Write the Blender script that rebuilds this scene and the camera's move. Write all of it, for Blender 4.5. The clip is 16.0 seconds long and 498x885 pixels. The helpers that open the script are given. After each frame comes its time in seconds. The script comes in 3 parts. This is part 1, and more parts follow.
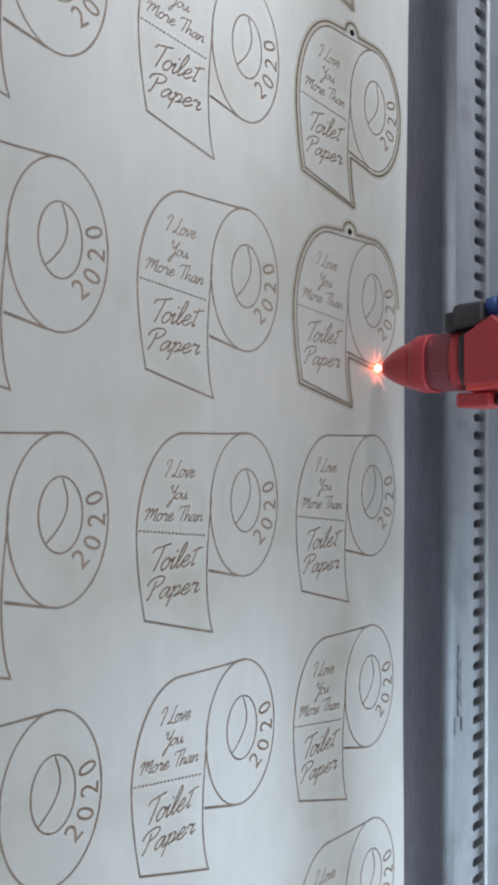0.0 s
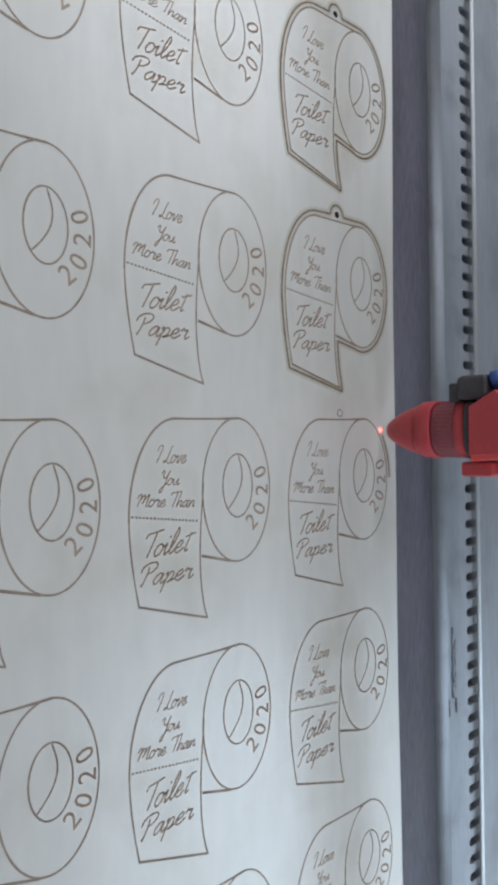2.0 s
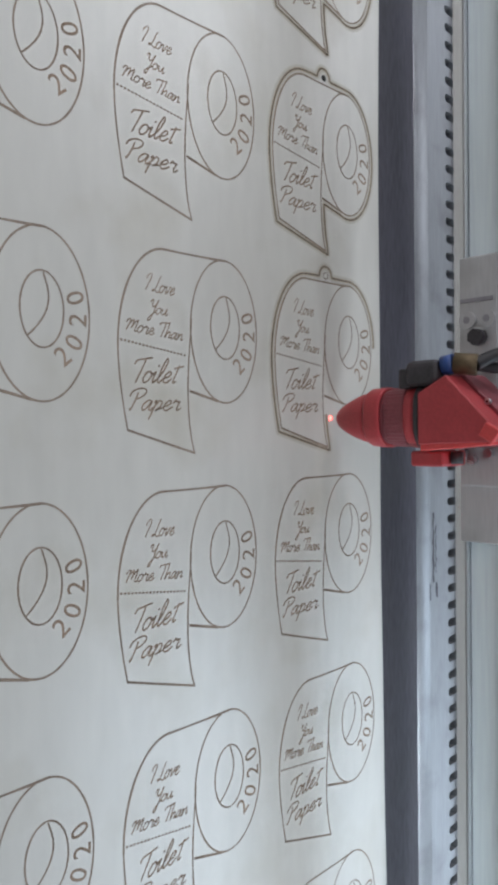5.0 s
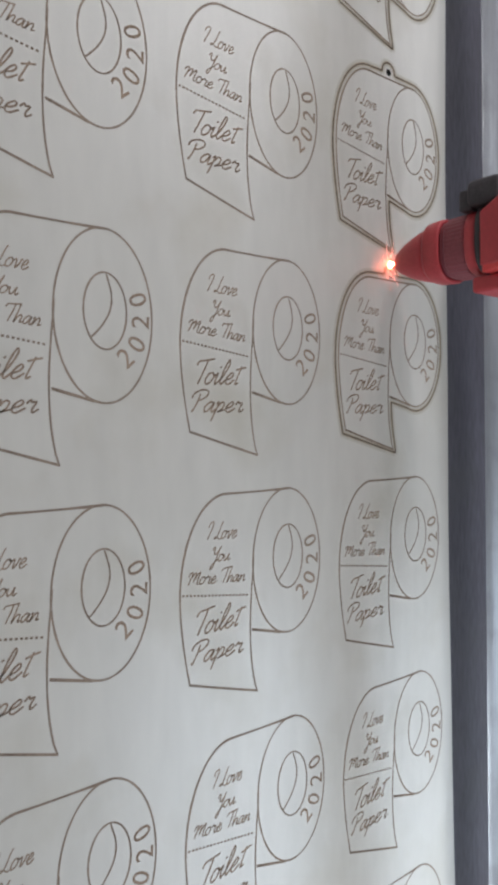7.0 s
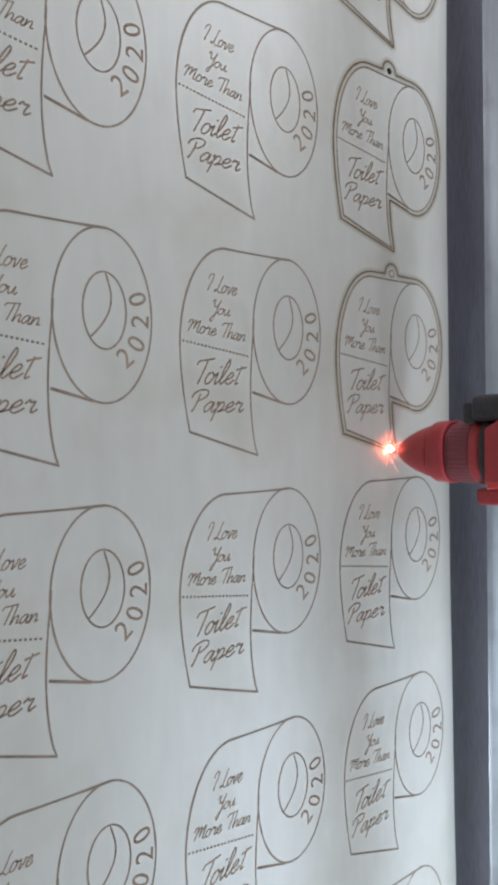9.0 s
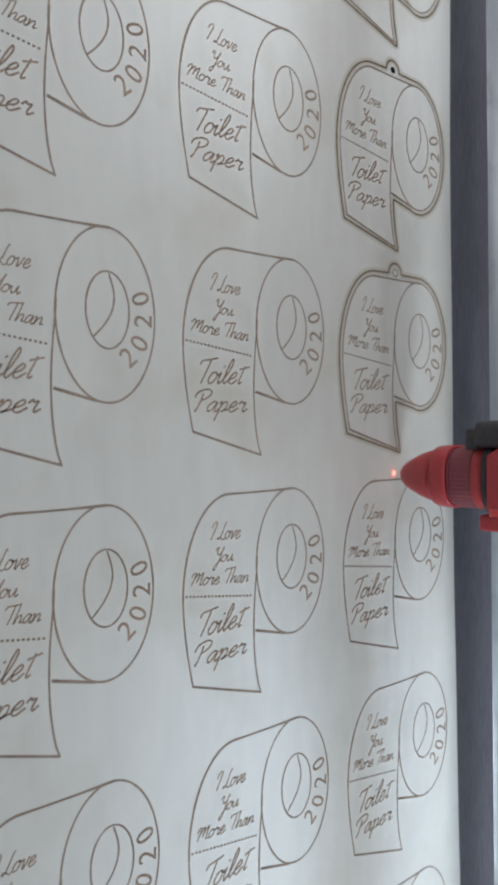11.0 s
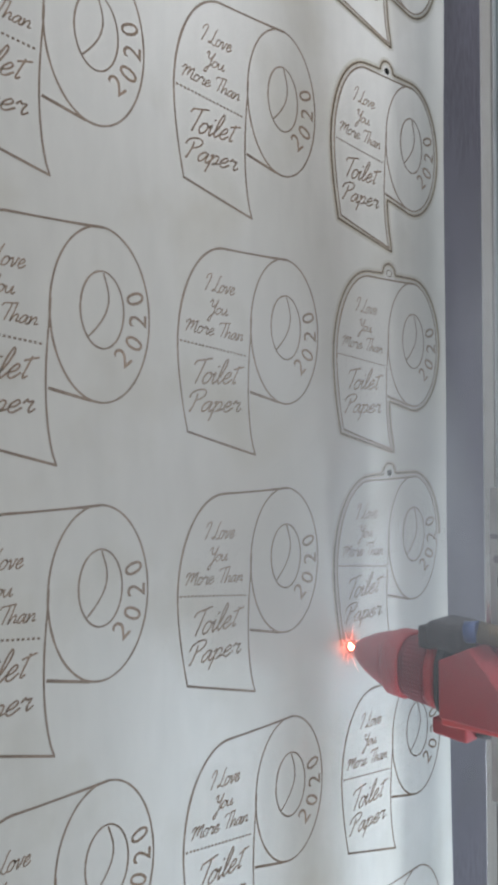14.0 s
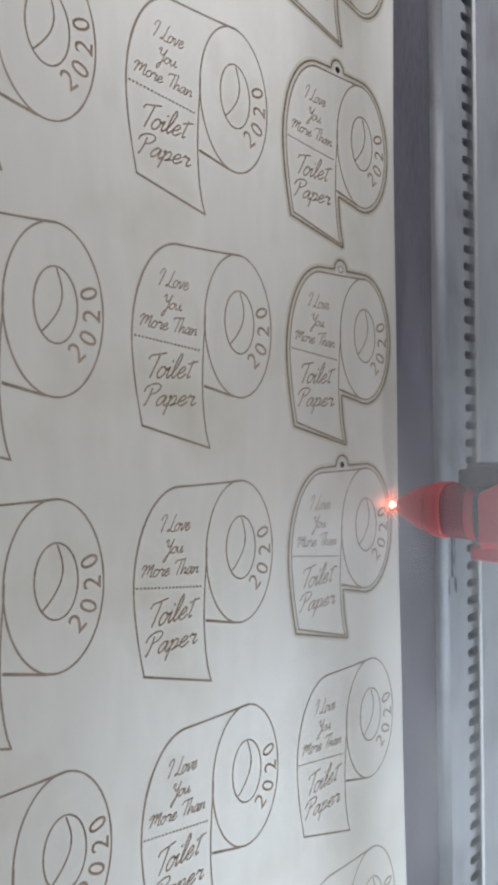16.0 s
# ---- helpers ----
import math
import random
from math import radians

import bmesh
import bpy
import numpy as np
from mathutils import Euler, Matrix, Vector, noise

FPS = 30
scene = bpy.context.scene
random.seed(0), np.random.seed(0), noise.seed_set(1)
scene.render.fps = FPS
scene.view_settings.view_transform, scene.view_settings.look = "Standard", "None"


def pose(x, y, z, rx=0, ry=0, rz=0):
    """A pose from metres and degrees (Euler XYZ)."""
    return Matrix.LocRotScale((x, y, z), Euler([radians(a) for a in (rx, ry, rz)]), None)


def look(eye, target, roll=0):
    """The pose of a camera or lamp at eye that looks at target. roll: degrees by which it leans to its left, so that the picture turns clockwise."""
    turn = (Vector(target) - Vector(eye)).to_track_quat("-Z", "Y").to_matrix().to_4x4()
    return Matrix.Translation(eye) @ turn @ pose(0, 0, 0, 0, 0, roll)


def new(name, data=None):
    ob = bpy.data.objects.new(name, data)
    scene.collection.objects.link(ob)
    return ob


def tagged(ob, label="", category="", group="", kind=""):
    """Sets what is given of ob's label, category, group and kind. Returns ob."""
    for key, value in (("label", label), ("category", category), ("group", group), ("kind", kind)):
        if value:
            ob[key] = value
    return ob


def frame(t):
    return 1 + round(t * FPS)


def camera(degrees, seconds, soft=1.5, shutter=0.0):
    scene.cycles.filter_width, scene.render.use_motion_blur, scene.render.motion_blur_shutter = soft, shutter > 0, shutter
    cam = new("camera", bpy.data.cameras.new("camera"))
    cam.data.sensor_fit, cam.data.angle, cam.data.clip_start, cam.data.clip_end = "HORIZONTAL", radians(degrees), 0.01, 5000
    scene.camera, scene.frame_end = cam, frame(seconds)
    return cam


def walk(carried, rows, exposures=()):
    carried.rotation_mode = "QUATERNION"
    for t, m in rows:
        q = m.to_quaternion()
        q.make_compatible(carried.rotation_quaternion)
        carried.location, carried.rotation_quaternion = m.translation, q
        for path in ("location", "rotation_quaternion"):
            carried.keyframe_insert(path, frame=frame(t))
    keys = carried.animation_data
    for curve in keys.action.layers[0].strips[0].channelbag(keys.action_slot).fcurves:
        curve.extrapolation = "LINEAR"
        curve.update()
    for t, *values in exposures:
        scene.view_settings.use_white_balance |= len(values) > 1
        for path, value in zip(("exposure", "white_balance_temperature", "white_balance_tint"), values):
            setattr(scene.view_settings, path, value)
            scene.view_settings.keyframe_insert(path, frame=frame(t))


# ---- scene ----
cam = camera(36.41, 16.0, soft=4.0)
ROWS = [
    (0.0, 0.0235, -0.2167, 0.2544, 0.13, -43.18, 90.40),
    (0.5, 0.0233, -0.2160, 0.2518, 0.34, -43.26, 90.15),
    (1.0, 0.0234, -0.2159, 0.2520, 0.36, -42.62, 90.15),
    (1.5, 0.0234, -0.2154, 0.2517, 0.43, -42.75, 90.01),
    (2.0, 0.0269, -0.2163, 0.2536, 0.61, -43.89, 88.85),
    (2.5, 0.0530, -0.2207, 0.2554, 0.25, -44.88, 88.08),
    (3.0, 0.0911, -0.2245, 0.2547, -0.98, -45.90, 89.17),
    (3.5, 0.0935, -0.2237, 0.2545, -0.47, -46.28, 89.23),
    (6.0, 0.0961, -0.2196, 0.2500, 0.07, -42.97, 89.09),
    (6.5, 0.0960, -0.2179, 0.2488, 0.00, -40.98, 89.13),
    (7.0, 0.0961, -0.2188, 0.2497, 0.04, -40.70, 89.12),
    (7.5, 0.0961, -0.2185, 0.2491, 0.04, -41.05, 89.12),
    (8.0, 0.0964, -0.2186, 0.2490, 0.11, -41.22, 89.09),
    (8.5, 0.0964, -0.2185, 0.2489, 0.10, -41.01, 89.12),
    (9.0, 0.0960, -0.2177, 0.2487, 0.04, -40.65, 89.10),
    (11.5, 0.0963, -0.2172, 0.2483, 0.06, -40.35, 89.09),
    (12.0, 0.0960, -0.2176, 0.2479, 0.01, -40.35, 89.10),
    (12.5, 0.0960, -0.2175, 0.2481, 0.03, -40.32, 89.09),
    (13.0, 0.0960, -0.2177, 0.2481, 0.04, -40.47, 89.07),
    (13.5, 0.0960, -0.2179, 0.2482, 0.04, -40.62, 89.09),
    (14.0, 0.0960, -0.2180, 0.2487, 0.01, -40.87, 89.11),
    (14.5, 0.0965, -0.2188, 0.2489, 0.14, -41.47, 89.00),
    (15.0, 0.0958, -0.2200, 0.2496, 0.01, -41.92, 89.03),
    (15.5, 0.0964, -0.2189, 0.2509, 0.12, -42.53, 88.84),
    (16.0, 0.0960, -0.2201, 0.2534, -0.16, -44.04, 88.62),
]
walk(cam, [(t, pose(x, y, z, rx, ry, rz)) for t, x, y, z, rx, ry, rz in ROWS],
     [(0.0, 0.03, 6250, 12), (3.5, 0.08, 6250, 12), (5.8, 0.03, 6600, 14), (6.5, 0.03, 6700, 15), (7.5, 0.03, 6600, 14), (9.0, 0.05, 6400, 12), (12.5, 0.06, 6450, 12), (14.0, 0.06, 6500, 12), (15.0, 0.05, 6600, 13), (16.0, 0.03, 6700, 14)])

# ---- light: two cool overhead lamps added for the sheet's sheen, a ceiling panel in front of the machine ----
world = bpy.data.worlds.new("sky")
scene.world = world
world.use_nodes = True
wn = world.node_tree
sky = wn.nodes.new("ShaderNodeTexSky")
sky.sky_type, sky.sun_disc = "NISHITA", False
sky.sun_elevation, sky.sun_rotation = radians(50), radians(200)
wn.nodes["Background"].inputs[1].default_value = 0.1
wn.links.new(sky.outputs[0], wn.nodes["Background"].inputs[0])
scene.view_settings.exposure = 0.0


def area_lamp(name, eye, target, sx, sy, watts, colour):
    data = bpy.data.lights.new(name, "AREA")
    data.shape, data.size, data.size_y, data.energy, data.color = "RECTANGLE", sx, sy, watts, colour
    ob = new(name, data)
    ob.matrix_world = look(eye, target)
    return ob


area_lamp("sheen_lamp_east", (1.60, 1.80, 1.78), (1.60, 1.80, 0), 1.7, 1.4, 33, (0.70, 0.87, 1.0))
area_lamp("sheen_lamp_west", (-1.65, 1.70, 1.78), (-1.65, 1.70, 0), 1.3, 1.4, 18, (0.88, 0.94, 1.0))
area_lamp("ceiling_light", (-0.55, -0.90, 1.78), (-0.55, -0.90, 0), 1.3, 0.7, 8.7, (0.98, 0.97, 0.98))
# small unseen fill lamps added at both ends to brighten the sheet
area_lamp("fill_lamp_east", (0.76, 0.05, 0.32), (0.26, 0.21, 0), 0.04, 0.12, 0.58, (0.80, 0.93, 1.0)).data.spread = radians(80)
area_lamp("fill_lamp_west", (-0.56, 0.05, 0.32), (-0.08, 0.00, 0), 0.04, 0.12, 0.30, (0.92, 0.96, 1.0)).data.spread = radians(80)


# ---- materials ----
def material(name, colour, rough=0.5, metal=0.0, grain=None, stretch=(1, 1, 1), spread=0.12, bump=0.0, fine=400.0, spec=0.5, dirt=None, vary=0.08):
    """A procedural surface: base colour, two scales of variation, fine relief."""
    m = bpy.data.materials.new(name)
    m.use_nodes = True
    nt = m.node_tree
    b = nt.nodes["Principled BSDF"]
    b.inputs["Roughness"].default_value, b.inputs["Metallic"].default_value = rough, metal
    b.inputs["Specular IOR Level"].default_value = spec
    co = nt.nodes.new("ShaderNodeTexCoord")
    mp = nt.nodes.new("ShaderNodeMapping")
    mp.inputs["Scale"].default_value = stretch
    nt.links.new(co.outputs["Object"], mp.inputs[0])
    big, small = nt.nodes.new("ShaderNodeTexNoise"), nt.nodes.new("ShaderNodeTexNoise")
    big.inputs["Scale"].default_value, small.inputs["Scale"].default_value = grain or fine / 12, fine
    big.inputs["Detail"].default_value = small.inputs["Detail"].default_value = 4
    for n in (big, small):
        nt.links.new(mp.outputs[0], n.inputs["Vector"])
    mix = nt.nodes.new("ShaderNodeMix")
    mix.data_type = "RGBA"
    c = Vector(colour)
    mix.inputs["A"].default_value = (*(c * (1 - spread)), 1)
    mix.inputs["B"].default_value = (*[min(1, v) for v in c * (1 + spread)], 1)
    add = nt.nodes.new("ShaderNodeMath")
    add.operation = "ADD"
    half = nt.nodes.new("ShaderNodeMath")
    half.operation = "MULTIPLY_ADD"
    half.inputs[1].default_value, half.inputs[2].default_value = 0.5, 0.0
    nt.links.new(small.outputs[0], half.inputs[0])
    mul = nt.nodes.new("ShaderNodeMath")
    mul.operation = "MULTIPLY"
    mul.inputs[1].default_value = 0.5
    nt.links.new(big.outputs[0], mul.inputs[0])
    nt.links.new(mul.outputs[0], add.inputs[0])
    nt.links.new(half.outputs[0], add.inputs[1])
    ramp = nt.nodes.new("ShaderNodeMapRange")
    ramp.inputs["From Min"].default_value, ramp.inputs["From Max"].default_value = 0.35, 0.65
    nt.links.new(add.outputs[0], ramp.inputs[0])
    nt.links.new(ramp.outputs[0], mix.inputs["Factor"])
    last = mix.outputs["Result"]
    if dirt:
        dn = nt.nodes.new("ShaderNodeTexNoise")
        dn.inputs["Scale"].default_value, dn.inputs["Detail"].default_value = dirt[1], 6
        nt.links.new(co.outputs["Object"], dn.inputs["Vector"])
        dr = nt.nodes.new("ShaderNodeMapRange")
        dr.inputs["From Min"].default_value, dr.inputs["From Max"].default_value, dr.inputs["To Max"].default_value = 0.52, 0.75, dirt[2]
        nt.links.new(dn.outputs[0], dr.inputs[0])
        dm = nt.nodes.new("ShaderNodeMix")
        dm.data_type = "RGBA"
        dm.inputs["B"].default_value = (*dirt[0], 1)
        nt.links.new(dr.outputs[0], dm.inputs["Factor"])
        nt.links.new(last, dm.inputs["A"])
        last = dm.outputs["Result"]
    nt.links.new(last, b.inputs["Base Color"])
    rr = nt.nodes.new("ShaderNodeMapRange")
    rr.inputs["To Min"].default_value, rr.inputs["To Max"].default_value = max(0.03, rough - vary), min(1, rough + vary)
    nt.links.new(big.outputs[0], rr.inputs[0])
    nt.links.new(rr.outputs[0], b.inputs["Roughness"])
    if bump:
        bp = nt.nodes.new("ShaderNodeBump")
        bp.inputs["Strength"].default_value, bp.inputs["Distance"].default_value = bump, 0.0004
        nt.links.new(small.outputs[0], bp.inputs["Height"])
        nt.links.new(bp.outputs[0], b.inputs["Normal"])
    return m


def glow(name, colour, strength):
    m = bpy.data.materials.new(name)
    m.use_nodes = True
    b = m.node_tree.nodes["Principled BSDF"]
    b.inputs["Base Color"].default_value = (*colour, 1)
    b.inputs["Emission Color"].default_value = (*colour, 1)
    b.inputs["Emission Strength"].default_value = strength
    return m


BIRCH = material("birch_veneer", (0.59, 0.566, 0.522), 0.31, grain=13, stretch=(0.5, 1.8, 1), spread=0.045, bump=0.012, fine=70, spec=0.88, dirt=((0.46, 0.42, 0.34), 17, 0.6), vary=0.03)
SCORE = material("scored_line", (0.265, 0.200, 0.155), 0.85, spread=0.35, grain=60, fine=900)
LETTER = material("engraved_letter", (0.29, 0.212, 0.16), 0.9, spread=0.35, grain=60, fine=900)
CHAR = material("charred_cut", (0.15, 0.108, 0.082), 0.9, spread=0.4, grain=80, fine=900)
HOLE = material("hole_shade", (0.012, 0.01, 0.01), 0.95)
RED = material("red_anodised", (0.52, 0.060, 0.070), 0.46, metal=0.1, spread=0.12, grain=40, fine=700, bump=0.05)
RED_DARK = material("red_anodised_body", (0.27, 0.065, 0.080), 0.48, metal=0.2, spread=0.15, grain=40, fine=700, bump=0.05)
# lighter copy of the cover's red: light on its folds put into the colour
RED_LIT = material("red_lit_edge", (0.80, 0.085, 0.085), 0.34, metal=0.15, spread=0.1, grain=60, fine=700)
BLACK = material("black_plastic", (0.050, 0.044, 0.050), 0.5, spread=0.3, grain=60, fine=900, bump=0.1)
RUBBER = material("black_hose", (0.030, 0.026, 0.029), 0.55, spread=0.3, grain=60)
BLUE = material("blue_fitting", (0.03, 0.08, 0.28), 0.4, spread=0.15)
BRASS = material("brass", (0.17, 0.125, 0.075), 0.6, metal=0.6, spread=0.2, grain=80)
STEEL = material("bright_steel", (0.62, 0.62, 0.64), 0.28, metal=1.0, spread=0.12, grain=60)
ALU = material("milled_aluminium", (0.56, 0.555, 0.565), 0.42, metal=0.4, spread=0.08, grain=30, stretch=(0.3, 4, 4), fine=300, bump=0.08, dirt=((0.22, 0.21, 0.21), 30, 0.35))
ALU_EDGE = material("aluminium_edge", (0.72, 0.73, 0.75), 0.25, metal=0.9, spread=0.08, grain=20, stretch=(0.2, 3, 3))
RAIL_FACE = material("satin_rail_face", (0.82, 0.91, 0.97), 0.34, metal=0.05, spread=0.07, grain=14, stretch=(0.15, 4, 4), fine=200)
# near-white, so that the upper flange's highlight is put into the colour
GLINT = material("flange_glint_white", (0.86, 0.93, 0.97), 0.30, metal=0.25, spread=0.05, grain=20, stretch=(0.2, 3, 3))
BEAM_TOP = material("grey_beam_top", (0.33, 0.315, 0.345), 0.5, metal=0.4, spread=0.12, grain=20, stretch=(0.2, 6, 1), fine=200, bump=0.1, dirt=((0.11, 0.11, 0.12), 40, 0.5))
BED_DARK = material("sooty_bed_plate", (0.095, 0.088, 0.108), 0.6, spec=0.25, spread=0.25, grain=22, stretch=(0.4, 2, 1), fine=260, bump=0.15, dirt=((0.10, 0.095, 0.10), 26, 0.5))
STRIP = material("steel_strip", (0.35, 0.36, 0.385), 0.46, metal=0.45, spread=0.1, grain=20, stretch=(0.25, 3, 1), fine=240, bump=0.08, dirt=((0.14, 0.13, 0.135), 34, 0.5))
DECK = material("grey_deck_sheet", (0.27, 0.28, 0.30), 0.4, metal=0.4, spread=0.12, grain=14, stretch=(0.3, 2, 1), fine=200, dirt=((0.13, 0.13, 0.14), 24, 0.5))
CASE = material("grey_machine_paint", (0.30, 0.30, 0.31), 0.45, spread=0.08, grain=12, fine=300, bump=0.05)
PLASTER = material("plaster", (0.62, 0.60, 0.57), 0.9, spread=0.05, grain=3, fine=90, bump=0.1)
CONCRETE = material("concrete_floor", (0.25, 0.245, 0.235), 0.8, spread=0.12, grain=3, fine=60, bump=0.2)
SPOT = glow("hot_point", (1.0, 0.09, 0.07), 7)
FLAME = glow("flame", (1.0, 0.20, 0.11), 26)
CORE = glow("white_hot_core", (1.0, 0.62, 0.46), 70)
SPARK = glow("spark", (1.0, 0.50, 0.42), 1.3)


# ---- mesh helpers ----
def mesh_of(name, bm, mat):
    me = bpy.data.meshes.new(name)
    bm.normal_update()
    bm.to_mesh(me)
    bm.free()
    me.materials.append(mat)
    return me


def part(name, bm, mat, parent=None, label=""):
    ob = new(name, mesh_of(name, bm, mat))
    ob.parent = parent
    return tagged(ob, label)


def box(x0, x1, y0, y1, z0, z1, bevel=0.0, seg=2, bm=None):
    bm = bm or bmesh.new()
    made = bmesh.ops.create_cube(bm, size=1.0)["verts"]
    for v in made:
        v.co = ((x0 + x1) / 2 + v.co.x * (x1 - x0), (y0 + y1) / 2 + v.co.y * (y1 - y0), (z0 + z1) / 2 + v.co.z * (z1 - z0))
    if bevel:
        es = {e for v in made for e in v.link_edges}
        bmesh.ops.bevel(bm, geom=list(es), offset=bevel, segments=seg, affect="EDGES", profile=0.5)
    return bm


def prism(poly, y0, y1, bevel=0.0, seg=1):
    """A slab with the outline poly in x and z, from y0 (front) to y1."""
    bm = bmesh.new()
    front = [bm.verts.new((x, y0, z)) for x, z in poly]
    back = [bm.verts.new((x, y1, z)) for x, z in poly]
    bm.faces.new(front)
    bm.faces.new(back[::-1])
    n = len(poly)
    for i in range(n):
        bm.faces.new((front[i], back[i], back[(i + 1) % n], front[(i + 1) % n]))
    bmesh.ops.recalc_face_normals(bm, faces=bm.faces[:])
    if bevel:
        bmesh.ops.bevel(bm, geom=bm.edges[:], offset=bevel, segments=seg, affect="EDGES", profile=0.5)
    return bm


def loft(rings, n=40, square=2.0, ridge=0.0):
    """Closed rings (z, rx, ry) stacked upwards; square above 2 flattens the sides."""
    bm = bmesh.new()
    loops = []
    for z, rx, ry in rings:
        loop = []
        for i in range(n):
            a = 2 * math.pi * i / n
            c, s = math.cos(a), math.sin(a)
            k = (abs(c) ** square + abs(s) ** square) ** (-1 / square)
            k *= 1 - ridge * (i % 2)
            loop.append(bm.verts.new((rx * k * c, ry * k * s, z)))
        loops.append(loop)
    for a, b in zip(loops, loops[1:]):
        for i in range(n):
            bm.faces.new((a[i], a[(i + 1) % n], b[(i + 1) % n], b[i])).smooth = ridge == 0
    bm.faces.new(loops[0][::-1])
    bm.faces.new(loops[-1])
    return bm


def cylinder(p, q, r, n=20, r2=None, bm=None):
    bm = bm or bmesh.new()
    p, q = Vector(p), Vector(q)
    m = Matrix.Translation((p + q) / 2) @ (q - p).to_track_quat("Z", "Y").to_matrix().to_4x4()
    made = bmesh.ops.create_cone(bm, cap_ends=True, segments=n, radius1=r, radius2=r if r2 is None else r2, depth=(q - p).length, matrix=m)
    for v in made["verts"]:
        for f in v.link_faces:
            f.smooth = len(f.verts) == 4
    return bm


def tube(points, r, n=10):
    """A hose along a smooth line through the points."""
    pts = [Vector(p) for p in points]
    line = []
    for i in range(len(pts) - 1):
        p0, p1, p2, p3 = pts[max(i - 1, 0)], pts[i], pts[i + 1], pts[min(i + 2, len(pts) - 1)]
        for k in range(8):
            t = k / 8
            line.append(0.5 * (2 * p1 + (p2 - p0) * t + (2 * p0 - 5 * p1 + 4 * p2 - p3) * t * t + (3 * p1 - p0 - 3 * p2 + p3) * t ** 3))
    line.append(pts[-1])
    bm = bmesh.new()
    loops = []
    for i, c in enumerate(line):
        d = (line[min(i + 1, len(line) - 1)] - line[max(i - 1, 0)]).normalized()
        s = d.cross(Vector((0, 0, 1)))
        s = s.normalized() if s.length > 1e-4 else Vector((1, 0, 0))
        w = s.cross(d)
        loops.append([bm.verts.new(c + r * (math.cos(2 * math.pi * k / n) * s + math.sin(2 * math.pi * k / n) * w)) for k in range(n)])
    for a, b in zip(loops, loops[1:]):
        for i in range(n):
            bm.faces.new((a[i], b[i], b[(i + 1) % n], a[(i + 1) % n])).smooth = True
    bm.faces.new(loops[0])
    bm.faces.new(loops[-1][::-1])
    return bm


# ---- unseen room, added to close off light and reflections, and machine body ----
def structure(name, bm, mat, label):
    return tagged(part(name, bm, mat), label, kind="structure")


structure("floor", box(-2.4, 2.6, -2.4, 2.6, -1.05, -0.95), CONCRETE, "unseen grey concrete floor added under the machine")
structure("ceiling", box(-2.4, 2.6, -2.4, 2.6, 1.8, 1.9), PLASTER, "unseen plaster ceiling added over the machine")
structure("wall_south", box(-2.4, 2.6, -2.5, -2.4, -0.95, 1.8), PLASTER, "unseen plaster wall added round the machine")
structure("wall_west", box(-2.5, -2.4, -2.5, 2.6, -0.95, 1.8), PLASTER, "unseen plaster wall added round the machine")
structure("wall_east", box(2.6, 2.7, -2.5, 2.6, -0.95, 1.8), PLASTER, "unseen plaster wall added round the machine")
structure("wall_north", box(-2.4, 2.6, 2.5, 2.6, -0.95, 1.8), PLASTER, "unseen plaster wall added round the machine")

BED = -0.0105
bed = structure("bed_plate", box(-0.62, 0.82, -0.42, 0.1984, -0.03, BED, 0.0008), BED_DARK, "sooty dark grey cutting bed under the sheet")
structure("deck", box(-0.62, 0.82, 0.2494, 0.62, -0.03, BED + 0.0035), DECK, "grey sheet metal deck behind the bed")
structure("machine_base", box(-0.66, 0.86, -0.46, 0.66, -0.95, -0.032, 0.004), CASE, "grey painted body of the laser cutter")
structure("machine_wall_back", box(-0.66, 0.86, 0.62, 0.66, -0.03, 0.10, 0.003), CASE, "grey painted rear wall of the cutter")
structure("machine_wall_front", box(-0.66, 0.86, -0.46, -0.42, -0.03, 0.06, 0.003), CASE, "grey painted front wall of the cutter")
structure("machine_wall_side", box(-0.66, -0.62, -0.42, 0.62, -0.03, 0.10, 0.003), CASE, "grey painted side wall of the cutter")
structure("machine_wall_side", box(0.82, 0.86, -0.42, 0.62, -0.03, 0.10, 0.003), CASE, "grey painted side wall of the cutter")


